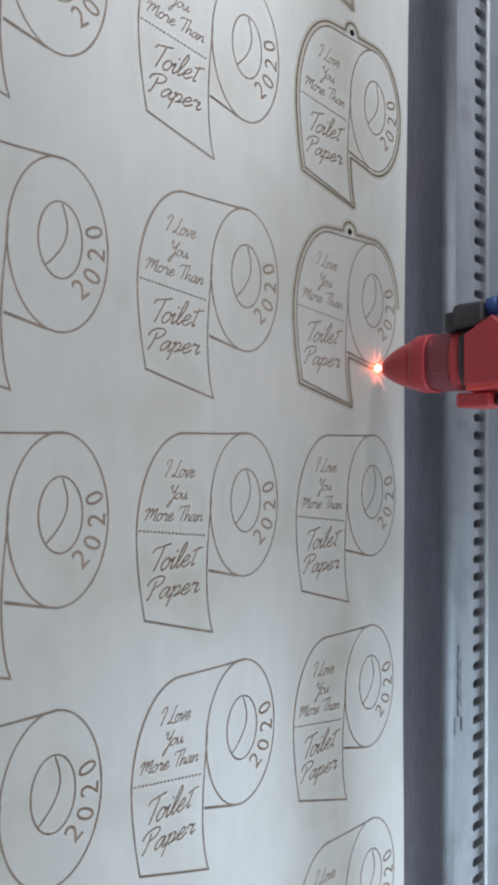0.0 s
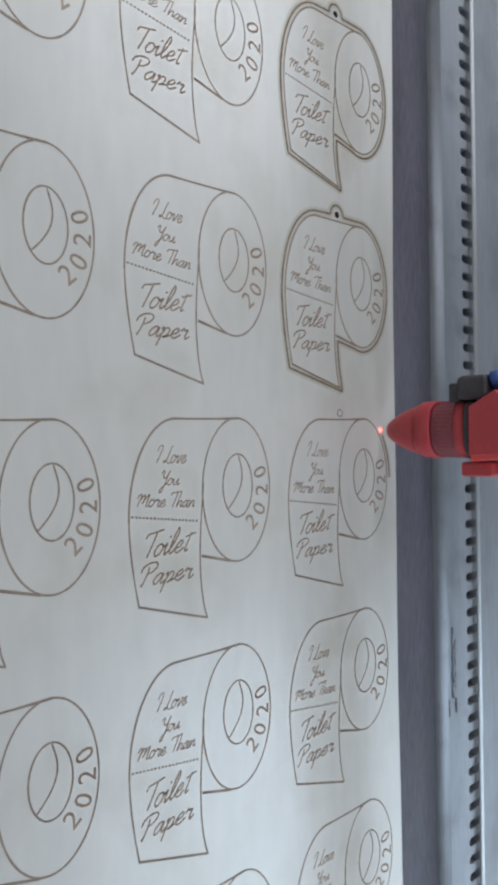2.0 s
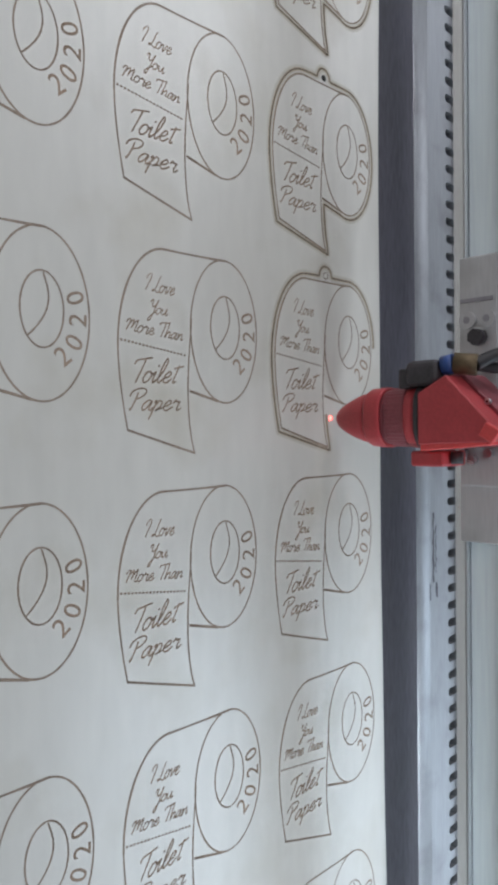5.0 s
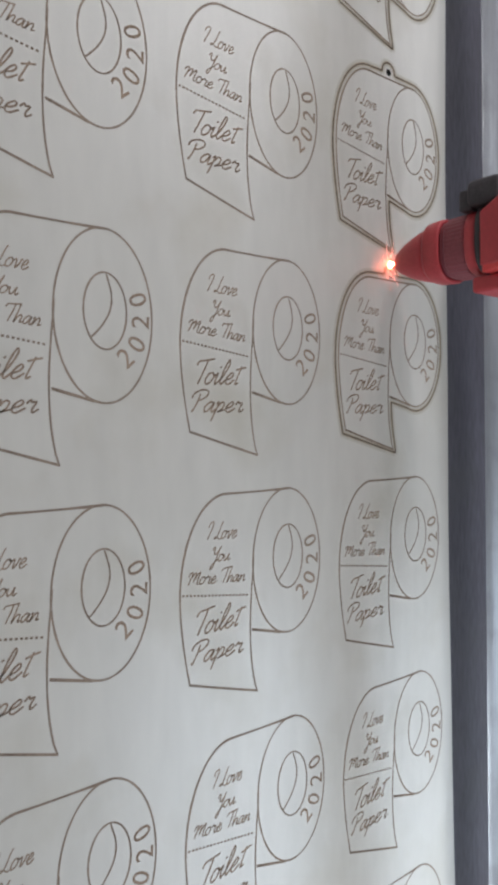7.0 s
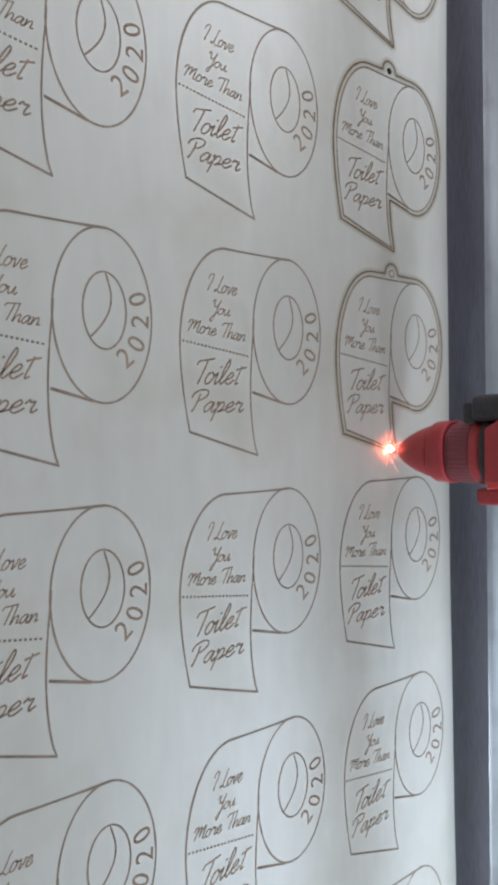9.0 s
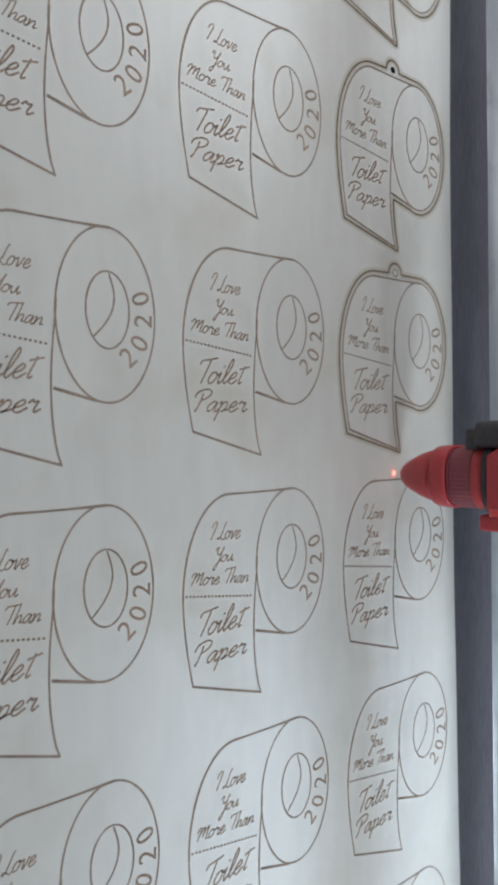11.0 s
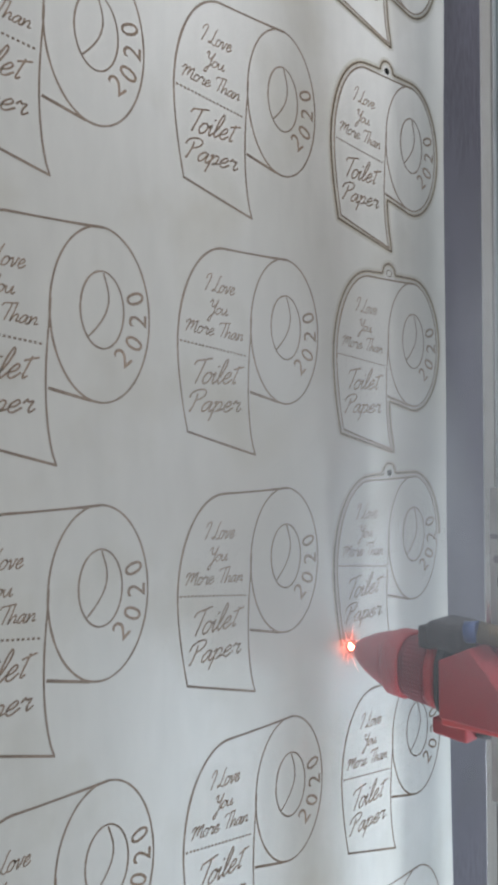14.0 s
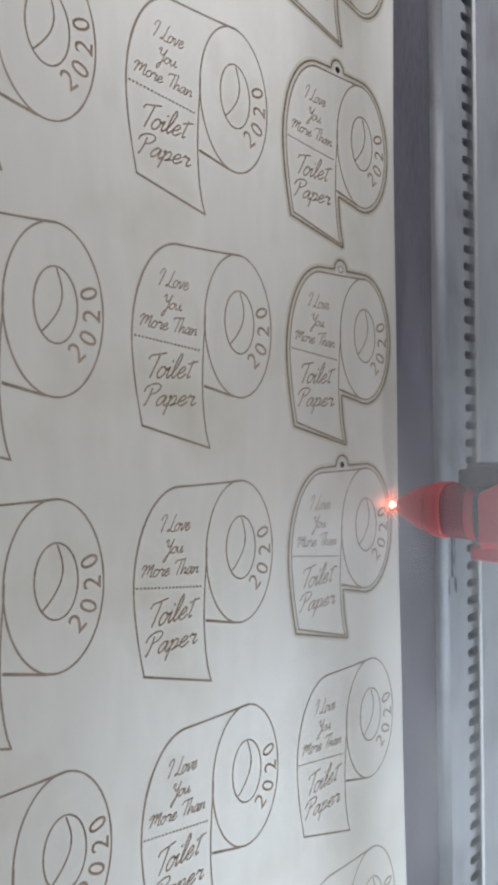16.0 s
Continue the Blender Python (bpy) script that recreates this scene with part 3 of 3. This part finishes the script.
def laser_head():
    """Nozzle, tube and cover; its own zero is the point that it burns."""
    h = tagged(new("laser_head"), "red anodised laser cutting head with black hoses", "laser head")
    tip = part("nozzle", loft([(0.0064, 0.0022, 0.0021), (0.0067, 0.0033, 0.0031), (0.0078, 0.0046, 0.0043), (0.0105, 0.0064, 0.0060), (0.0145, 0.0085, 0.0079), (0.019, 0.0104, 0.0097), (0.0235, 0.0119, 0.0111), (0.0275, 0.0129, 0.0120), (0.0300, 0.0133, 0.0124)], 48, 2.2), RED, h, "red tapered nozzle")
    part("nozzle_orifice", loft([(0.0060, 0.0012, 0.0012), (0.0066, 0.0018, 0.0018)], 20), BRASS, tip)
    part("nozzle_flange", loft([(0.0300, 0.0134, 0.0125), (0.0312, 0.0143, 0.0134), (0.0318, 0.0146, 0.0137), (0.0385, 0.0149, 0.0139), (0.0396, 0.0146, 0.0136), (0.0400, 0.0140, 0.0131)], 48, 2.7), RED, h, "red stepped nozzle flange")
    part("seal_groove", loft([(0.0400, 0.0134, 0.0125), (0.0425, 0.0134, 0.0125)], 48, 2.6), RED_DARK, h, "dark groove")
    part("knurled_ring", loft([(0.0425, 0.0138, 0.0128), (0.0432, 0.0144, 0.0134), (0.0532, 0.0147, 0.0137), (0.0540, 0.0142, 0.0132)], 96, 2.6, 0.018), RED_DARK, h, "knurled red adjusting ring")
    part("lens_tube", loft([(0.0540, 0.0145, 0.0134), (0.0545, 0.0150, 0.0138), (0.0596, 0.0150, 0.0138), (0.0600, 0.0146, 0.0134)], 48, 2.7), RED, h, "red lens tube")
    part("clamp_ring", loft([(0.0600, 0.0150, 0.0140), (0.0604, 0.0157, 0.0147), (0.0636, 0.0157, 0.0147), (0.0640, 0.0150, 0.0140)], 48, 3.2), BLACK, h, "black clamp ring")
    cover = part("cover", prism([(-0.0105, 0.0640), (-0.0182, 0.0785), (0.0038, 0.1000), (0.0078, 0.1045), (0.0118, 0.1000), (0.0134, 0.0640)], -0.0165, 0.008, 0.0006), RED, h, "faceted red cover")
    part("cover_edge", prism([(0.0124, 0.0645), (0.0098, 0.0975), (0.0132, 0.0985), (0.0162, 0.0645)], -0.0155, 0.006, 0.0005), RED_LIT, cover, "red folded edge, coloured lighter as if lit")
    part("cover_corner", prism([(0.0032, 0.0985), (0.0070, 0.1050), (0.0124, 0.1010), (0.0088, 0.0950)], -0.0185, -0.0150, 0.0004), RED_LIT, cover, "red corner facet, coloured lighter as if lit")
    part("mirror_block", prism([(-0.0185, 0.0680), (-0.0195, 0.0790), (0.0010, 0.1010), (0.0050, 0.1090), (0.0140, 0.1090), (0.0150, 0.0680)], -0.0030, 0.0190, 0.0008), RED_DARK, h, "dark red mirror block")
    part("side_block", box(0.0164, 0.0235, -0.010, 0.012, 0.0560, 0.0730, 0.0012), RED, h, "red clamp block")
    part("side_knob", cylinder((0.0195, -0.002, 0.0730), (0.0195, 0.000, 0.0780), 0.0030), BLACK, h, "black knob")
    for x, z in ((-0.0060, 0.0925), (0.0028, 0.1015)):
        screw = part("screw", cylinder((x, -0.0030, z), (x, -0.0052, z), 0.0014, 14), STEEL, h, "bright steel screw")
        part("socket", cylinder((x, -0.0053, z), (x, -0.0047, z), 0.0006, 6), HOLE, screw)
    part("sensor_block", box(-0.0258, -0.0138, -0.016, 0.004, 0.0565, 0.0735, 0.0032, 3), BLACK, h, "black sensor block")
    part("sensor_bracket", box(-0.0225, -0.0130, -0.014, 0.002, 0.0520, 0.0585, 0.001), BLACK, h)
    part("hose_collar", cylinder((-0.0228, -0.010, 0.0735), (-0.0236, -0.009, 0.0785), 0.0044), BLUE, h, "blue push-in hose fitting")
    part("brass_fitting", cylinder((-0.0236, -0.009, 0.0785), (-0.0225, -0.005, 0.0880), 0.0050, 6), BRASS, h, "dull brass fitting")
    part("brass_knob", cylinder((0.006, 0.006, 0.1085), (0.003, 0.006, 0.1155), 0.0034, 16), BRASS, h, "brass adjusting knob")
    part("knob_arm", cylinder((0.006, 0.006, 0.1100), (-0.001, 0.006, 0.1190), 0.0014, 10), BRASS, h)
    part("hose", tube([(-0.0225, -0.006, 0.087), (-0.0275, 0.006, 0.092), (-0.034, 0.030, 0.104), (-0.040, 0.070, 0.112), (-0.044, 0.130, 0.118), (-0.046, 0.24, 0.120)], 0.0031), RUBBER, h, "black air hose")
    part("hose", tube([(-0.0230, 0.002, 0.084), (-0.0220, 0.014, 0.092), (-0.0285, 0.034, 0.102), (-0.0335, 0.070, 0.109), (-0.036, 0.130, 0.114), (-0.037, 0.24, 0.116)], 0.0026), RUBBER, h, "black signal cable")
    part("carriage_plate", box(-0.0790, -0.014, 0.0265, 0.0308, 0.0618, 0.0818, 0.0007), ALU, h, "milled aluminium carriage plate")
    part("carriage_plate", box(0.0330, 0.0625, 0.0265, 0.0308, 0.0618, 0.0818, 0.0007), ALU, h, "milled aluminium carriage plate")
    part("wiper_slot", box(-0.0586, -0.0564, 0.0258, 0.0266, 0.0625, 0.0800, 0.0003), BEAM_TOP, h, "dark wiper seam")
    for z in (0.0665, 0.0770):
        sc = part("plate_screw", cylinder((-0.0477, 0.0266, z), (-0.0477, 0.0250, z), 0.0043, 24), ALU, h, "countersunk steel screw")
        part("socket", cylinder((-0.0477, 0.0252, z), (-0.0477, 0.0247, z), 0.0019, 6), BEAM_TOP, sc)
    part("cable_clip", cylinder((-0.0388, 0.0266, 0.0730), (-0.0388, 0.0205, 0.0730), 0.0041, 7), BLACK, h, "black cable clip")
    part("carriage_arm", box(0.0150, 0.0345, 0.0240, 0.0306, 0.0632, 0.0950, 0.0008), ALU, h, "aluminium carriage arm")
    part("carriage_bridge", box(0.0150, 0.0345, 0.0308, 0.1150, 0.0917, 0.0952, 0.0008), ALU, h, "aluminium bridge over the beam")
    part("head_mount", box(-0.012, 0.0148, 0.0195, 0.0262, 0.0640, 0.0820, 0.001), ALU, h, "aluminium head mount")
    for x, z in ((0.018, 0.0655), (0.0215, 0.0705), (0.0180, 0.0790)):
        part("mount_screw", cylinder((x, 0.0240, z), (x, 0.0212, z), 0.0024, 14), STEEL, h)
    return h


beam = gantry_beam()
head = laser_head()


# ---- the burning point ----
def burning_point():
    p = tagged(new("burning_point"), "small red glowing point where the beam burns the wood", "glowing point")
    bm = bmesh.new()
    bmesh.ops.create_icosphere(bm, subdivisions=2, radius=0.0010, matrix=Matrix.Diagonal((1.3, 0.75, 0.7, 1)))
    part("ember", bm, SPOT, p)
    return p


def flare():
    """A white-hot core, a small flame round it and sparks flying off."""
    f = tagged(new("flame"), "bright orange flame with white core and flying sparks", "flame")
    bm = bmesh.new()
    bmesh.ops.create_icosphere(bm, subdivisions=2, radius=0.0009, matrix=Matrix.Diagonal((1.25, 0.7, 0.8, 1)))
    part("core", bm, CORE, f)
    bm = loft([(0.0004, 0.0016, 0.0010), (0.0012, 0.0020, 0.0012), (0.0026, 0.0012, 0.0007), (0.0042, 0.0003, 0.0002)], 16)
    part("flame_body", bm, FLAME, f)
    # nested faint emissive shells imitate the bloom round the flame
    for r, strength in ((0.0018, 12), (0.0026, 9), (0.0036, 6.5), (0.0048, 6), (0.0062, 5), (0.0078, 4), (0.0096, 3)):
        bm = bmesh.new()
        bmesh.ops.create_icosphere(bm, subdivisions=3, radius=r, matrix=Matrix.Diagonal((1.0, 0.72, 0.6, 1)))
        for face in bm.faces:
            face.smooth = True
        hot = glow("bloom_shell", (1.0, 0.24, 0.15), strength)
        hot.node_tree.nodes["Principled BSDF"].inputs["Alpha"].default_value = 0.018
        hot.node_tree.nodes["Principled BSDF"].inputs["Specular IOR Level"].default_value = 0.0
        part("bloom_shell", bm, hot, f, "faint red shell imitating bloom round the flame")
    rnd = random.Random(5)
    for i in range(11):
        a = 2 * math.pi * (i + rnd.uniform(-0.4, 0.4)) / 11
        r0, r1 = rnd.uniform(0.003, 0.005), rnd.uniform(0.007, 0.0128)
        zz = rnd.uniform(0.001, 0.006)
        d = Vector((math.cos(a), math.sin(a), 0))
        part("spark", cylinder(d * r0 + Vector((0, 0, 0.0012)), d * r1 + Vector((0, 0, zz)), 0.00016, 5, 0.00004), SPARK, f)
    return f


point = burning_point()
flame = flare()


# ---- smoke ----
def smoke_material(name, strength, seed):
    m = bpy.data.materials.new(name)
    m.use_nodes = True
    nt = m.node_tree
    b = nt.nodes["Principled BSDF"]
    b.inputs["Base Color"].default_value, b.inputs["Roughness"].default_value = (0.86, 0.89, 0.93, 1), 1.0
    b.inputs["Specular IOR Level"].default_value = 0.0
    uv = nt.nodes.new("ShaderNodeUVMap")
    no = nt.nodes.new("ShaderNodeTexNoise")
    no.noise_dimensions = "4D"
    no.inputs["W"].default_value, no.inputs["Scale"].default_value = seed, 2.8
    no.inputs["Detail"].default_value, no.inputs["Distortion"].default_value = 2.5, 0.5
    nt.links.new(uv.outputs[0], no.inputs["Vector"])
    sub = nt.nodes.new("ShaderNodeVectorMath")
    sub.operation = "SUBTRACT"
    sub.inputs[1].default_value = (0.5, 0.5, 0)
    nt.links.new(uv.outputs[0], sub.inputs[0])
    ln = nt.nodes.new("ShaderNodeVectorMath")
    ln.operation = "LENGTH"
    nt.links.new(sub.outputs[0], ln.inputs[0])
    fade = nt.nodes.new("ShaderNodeMapRange")
    fade.interpolation_type = "SMOOTHSTEP"
    fade.inputs["From Min"].default_value, fade.inputs["From Max"].default_value = 0.5, 0.05
    nt.links.new(ln.outputs["Value"], fade.inputs[0])
    wisp = nt.nodes.new("ShaderNodeMapRange")
    wisp.inputs["From Min"].default_value, wisp.inputs["From Max"].default_value, wisp.inputs["To Max"].default_value = 0.18, 0.74, strength
    nt.links.new(no.outputs[0], wisp.inputs[0])
    mu = nt.nodes.new("ShaderNodeMath")
    mu.operation = "MULTIPLY"
    nt.links.new(fade.outputs[0], mu.inputs[0])
    nt.links.new(wisp.outputs[0], mu.inputs[1])
    nt.links.new(mu.outputs[0], b.inputs["Alpha"])
    return m


def smoke_mesh(index, rx, ry, strength):
    """A thin rolling veil of smoke, bulged and rippled."""
    bm = bmesh.new()
    uv = bm.loops.layers.uv.new("UVMap")
    n = 18
    grid = [[bm.verts.new(((i / n - 0.5) * 2 * rx, (j / n - 0.5) * 2 * ry,
                           0.010 * (1 - (2 * i / n - 1) ** 2) * (1 - (2 * j / n - 1) ** 2) + 0.004 * noise.noise((i / 5, j / 5, index * 3.1)))) for j in range(n + 1)] for i in range(n + 1)]
    for i in range(n):
        for j in range(n):
            if math.hypot(2 * (i + 0.5) / n - 1, 2 * (j + 0.5) / n - 1) > 1.02:
                continue
            f = bm.faces.new((grid[i][j], grid[i + 1][j], grid[i + 1][j + 1], grid[i][j + 1]))
            f.smooth = True
            for l, (a, b) in zip(f.loops, ((i, j), (i + 1, j), (i + 1, j + 1), (i, j + 1))):
                l[uv].uv = (a / n, b / n)
    for v in [v for v in bm.verts if not v.link_faces]:
        bm.verts.remove(v)
    return mesh_of("smoke_veil", bm, smoke_material("smoke", strength, index * 1.7))


# veil size, density, and (seconds, x, y, z) on its drift
SMOKE = [
    (0.11, 0.098, 0.40, [(5.4, -0.039, 0.039, 0.030), (5.8, -0.033, 0.036, 0.030), (6.0, -0.026, 0.050, 0.030), (6.3, -0.026, 0.032, 0.030), (6.6, -0.038, 0.043, 0.030), (7.1, 0.000, 0.550, 0.120)]),
    (0.11, 0.098, 0.38, [(5.4, 0.036, 0.049, 0.030), (5.8, 0.044, 0.048, 0.030), (6.0, 0.040, 0.057, 0.030), (6.3, 0.051, 0.054, 0.030), (6.6, 0.061, 0.070, 0.030), (7.1, 0.120, 0.550, 0.120)]),
    (0.11, 0.103, 0.55, [(5.4, 0.137, 0.056, 0.030), (5.8, 0.145, 0.050, 0.030), (6.0, 0.158, 0.051, 0.030), (6.3, 0.177, 0.060, 0.030), (6.6, 0.199, 0.085, 0.030), (7.1, 0.300, 0.550, 0.120)]),
    (0.16, 0.063, 0.24, [(5.4, -0.002, 0.036, 0.085), (5.8, -0.008, 0.035, 0.085), (6.0, 0.003, 0.036, 0.085), (6.3, 0.080, 0.034, 0.085), (6.6, 0.112, 0.030, 0.085), (7.1, 0.200, 0.600, 0.120)]),
    (0.13, 0.063, 0.24, [(5.4, 0.135, 0.034, 0.085), (5.8, 0.148, 0.030, 0.085), (6.0, 0.157, 0.033, 0.085), (6.3, 0.178, 0.033, 0.085), (6.6, 0.200, 0.036, 0.085), (7.1, 0.400, 0.600, 0.120)]),
    (0.12, 0.126, 0.42, [(13.9, 0.129, -0.032, 0.030), (14.1, 0.120, -0.039, 0.030), (14.3, 0.118, -0.040, 0.030), (14.6, 0.101, -0.038, 0.030), (14.9, 0.065, -0.019, 0.030), (15.1, 0.016, 0.033, 0.030), (15.5, -0.100, 0.600, 0.120)]),
    (0.11, 0.092, 0.42, [(13.9, 0.140, 0.036, 0.030), (14.1, 0.138, 0.041, 0.030), (14.3, 0.136, 0.043, 0.030), (14.6, 0.105, 0.042, 0.030), (14.9, 0.077, 0.065, 0.030), (15.1, 0.048, 0.099, 0.030), (15.5, 0.000, 0.600, 0.120)]),
    (0.14, 0.076, 0.30, [(13.9, 0.117, 0.004, 0.085), (14.1, 0.108, 0.012, 0.085), (14.3, 0.102, 0.018, 0.085), (14.6, 0.085, 0.028, 0.085), (14.9, 0.067, 0.034, 0.085), (15.1, 0.049, 0.041, 0.085), (15.6, -0.050, 0.600, 0.120)]),
    (0.11, 0.098, 0.34, [(15.1, 0.219, 0.045, 0.030), (15.3, 0.222, 0.048, 0.030), (15.6, 0.228, 0.054, 0.030), (15.8, 0.237, 0.044, 0.030), (16.0, 0.244, 0.035, 0.030)]),
    (0.11, 0.092, 0.44, [(15.0, 0.144, 0.048, 0.030), (15.3, 0.137, 0.049, 0.030), (15.6, 0.135, 0.056, 0.030), (15.8, 0.142, 0.054, 0.030), (16.0, 0.149, 0.056, 0.030)]),
    (0.16, 0.076, 0.27, [(15.1, 0.145, 0.028, 0.085), (15.3, 0.160, 0.035, 0.085), (15.6, 0.169, 0.043, 0.085), (15.8, 0.177, 0.044, 0.085), (16.0, 0.188, 0.045, 0.085)]),
    (0.12, 0.076, 0.15, [(15.1, -0.005, 0.027, 0.085), (15.3, 0.016, 0.030, 0.085), (15.6, 0.019, 0.039, 0.085), (15.8, 0.051, 0.039, 0.085), (16.0, 0.069, 0.040, 0.085)]),
    (0.08, 0.050, 0.20, [(11.6, 0.157, 0.030, 0.085), (11.9, 0.162, 0.032, 0.085), (12.2, 0.169, 0.033, 0.085), (12.5, 0.174, 0.036, 0.085), (12.9, 0.185, 0.038, 0.085), (13.4, 0.400, 0.600, 0.120)]),
]


def smoke():
    made = []
    for i, (rx, ry, strength, rows) in enumerate(SMOKE):
        veil = tagged(new("smoke_puff", smoke_mesh(i, rx, ry, min(strength, 0.28))), "thin pale veil of drifting smoke", "smoke", "smoke over the sheet")
        made.append((veil, rows))
    return made


veils = smoke()


# ---- what moves ----
# seconds and the share of the cut line that the beam has reached (whole numbers: a second pass)
SHARE = {2: [(0.0, 0.862), (0.1, 0.884), (0.2, 0.910), (0.3, 0.944), (0.4, 0.972), (0.5, 1.003)],
         3: [(1.6, 0.006), (1.7, 0.008), (1.8, 0.026), (1.9, 0.054), (2.0, 0.089), (2.1, 0.112), (2.2, 0.132), (2.3, 0.152), (2.4, 0.174), (2.5, 0.190), (2.6, 0.217), (2.7, 0.237), (2.8, 0.252), (2.9, 0.276), (3.0, 0.308), (3.1, 0.340), (3.3, 0.396), (3.5, 0.446), (3.7, 0.493), (4.1, 0.580), (4.5, 0.668), (4.8, 0.725), (5.2, 0.815), (5.5, 0.880), (5.8, 0.945), (6.0, 1.003), (6.2, 1.030), (6.4, 1.084), (6.5, 1.117), (6.6, 1.134), (6.8, 1.175), (7.0, 1.225), (7.2, 1.260), (7.4, 1.318), (7.6, 1.375), (7.8, 1.429), (8.0, 1.475), (8.4, 1.556), (8.8, 1.657), (9.2, 1.707), (9.5, 1.770), (9.8, 1.840), (10.1, 1.920), (10.4, 2.000)],
         4: [(11.55, 0.008), (11.6, 0.022), (11.9, 0.107), (12.2, 0.167), (12.5, 0.227), (12.8, 0.294), (13.1, 0.379), (13.4, 0.453), (13.7, 0.502), (14.0, 0.588), (14.3, 0.666), (14.6, 0.705), (14.9, 0.762), (15.2, 0.839), (15.6, 0.950), (16.0, 1.035)]}


def beam_track():
    """Seconds and the place that the beam points at."""
    rows = []
    for row in (2, 3, 4):
        o = origin(3, row)
        for t, s in SHARE[row]:
            u, v = along(CUT, s)
            rows.append((t, o + Vector((v / 1000, u / 1000, 0))))
    for row, t0, t1 in ((3, 0.7, 1.51), (4, 10.65, 11.36)):
        o = origin(3, row)
        for i in range(7):
            a = 2 * math.pi * i / 6
            rows.append((t0 + (t1 - t0) * i / 6, o + Vector(((TAB + 1.6 * math.sin(a)) / 1000, (-0.5 + 1.7 * math.cos(a)) / 1000, 0))))
    rows.sort(key=lambda r: r[0])
    return rows


def share_time(row, s):
    rows = SHARE[row]
    for (t0, s0), (t1, s1) in zip(rows, rows[1:]):
        if s0 <= s <= s1:
            return t0 + (t1 - t0) * (s - s0) / max(s1 - s0, 1e-6)
    return rows[0][0] if s < rows[0][1] else 16.0


# stretches in which the beam burns with a bright flame
BURSTS = [(-1, 0.55), (1.13, 1.27), (6.05, 6.55), (6.72, 9.05), (11.2, 11.4), (13.9, 14.35), (15.85, 17)]


def motions():
    track = beam_track()
    walk(head, [(t, Matrix.Translation(p + Vector((0.0004, 0, 0)))) for t, p in track])
    walk(beam, [(t, Matrix.Translation((0, p.y, 0))) for t, p in track])
    walk(point, [(t, Matrix.Translation(p + Vector((0, 0, 0.0004)))) for t, p in track])
    rows = []
    for i in range(321):
        t = i * 0.05
        later = [k for k, r in enumerate(track) if r[0] > t]
        k = later[0] if later else len(track) - 1
        (t0, a), (t1, b) = track[max(k - 1, 0)], track[k]
        p = a.lerp(b, (t - t0) / (t1 - t0)) if t1 > t0 else b
        lit = any(s <= t <= e for s, e in BURSTS)
        turn = 47.0 * (i // 2 % 5)
        rows.append((t, Matrix.Translation(p + Vector((0, 0, 0.0006 if lit else 0.049))) @ pose(0, 0, 0, 0, 0, turn % 80 if lit else 0)))
    walk(flame, rows)
    for k, (veil, rows) in enumerate(veils):
        rows = [(t, x, y, z + 0.017 * (k % 3)) for t, x, y, z in rows]
        t0, x0, y0, _ = rows[0]
        t1, x1, y1, z1 = rows[-1]
        down = Matrix.Translation((x0, y0, -0.3))
        keys = [(0.0, down), (t0 - 0.35, down)] + [(t, pose(x, y, z, 2 * math.sin(t * 2), 2 * math.cos(t * 3), 6 * (t - t0))) for t, x, y, z in rows]
        if t1 < 15.9:
            keys += [(16.0, pose(x1, y1, z1, 0, 0, 6 * (t1 - t0)))]
        walk(veil, keys)
    for row, o, made, hole in BURNT:
        if row not in (3, 4):
            for ob in made:
                ob.location = o
            if row == 2:
                for i, ob in enumerate(made):
                    t = share_time(2, i / PIECES)
                    if i / PIECES > 0.862:
                        low, high = Matrix.Translation(o + Vector((0, 0, -0.0014))), Matrix.Translation(o)
                        walk(ob, [(0.0, low), (max(t - 0.04, 0.01), low), (t + 0.06, high), (16.0, high)])
            continue
        low, high = Matrix.Translation(o + Vector((0, 0, -0.0014))), Matrix.Translation(o)
        for i, ob in enumerate(made):
            t = share_time(row, i / PIECES)
            if t > 15.95:
                walk(ob, [(0.0, low), (16.0, low)])
            else:
                walk(ob, [(0.0, low), (t - 0.04, low), (t + 0.06, high), (16.0, high)])
        t = 1.2 if row == 3 else 11.1
        walk(hole, [(0.0, low), (t - 0.04, low), (t + 0.06, high), (16.0, high)])


motions()
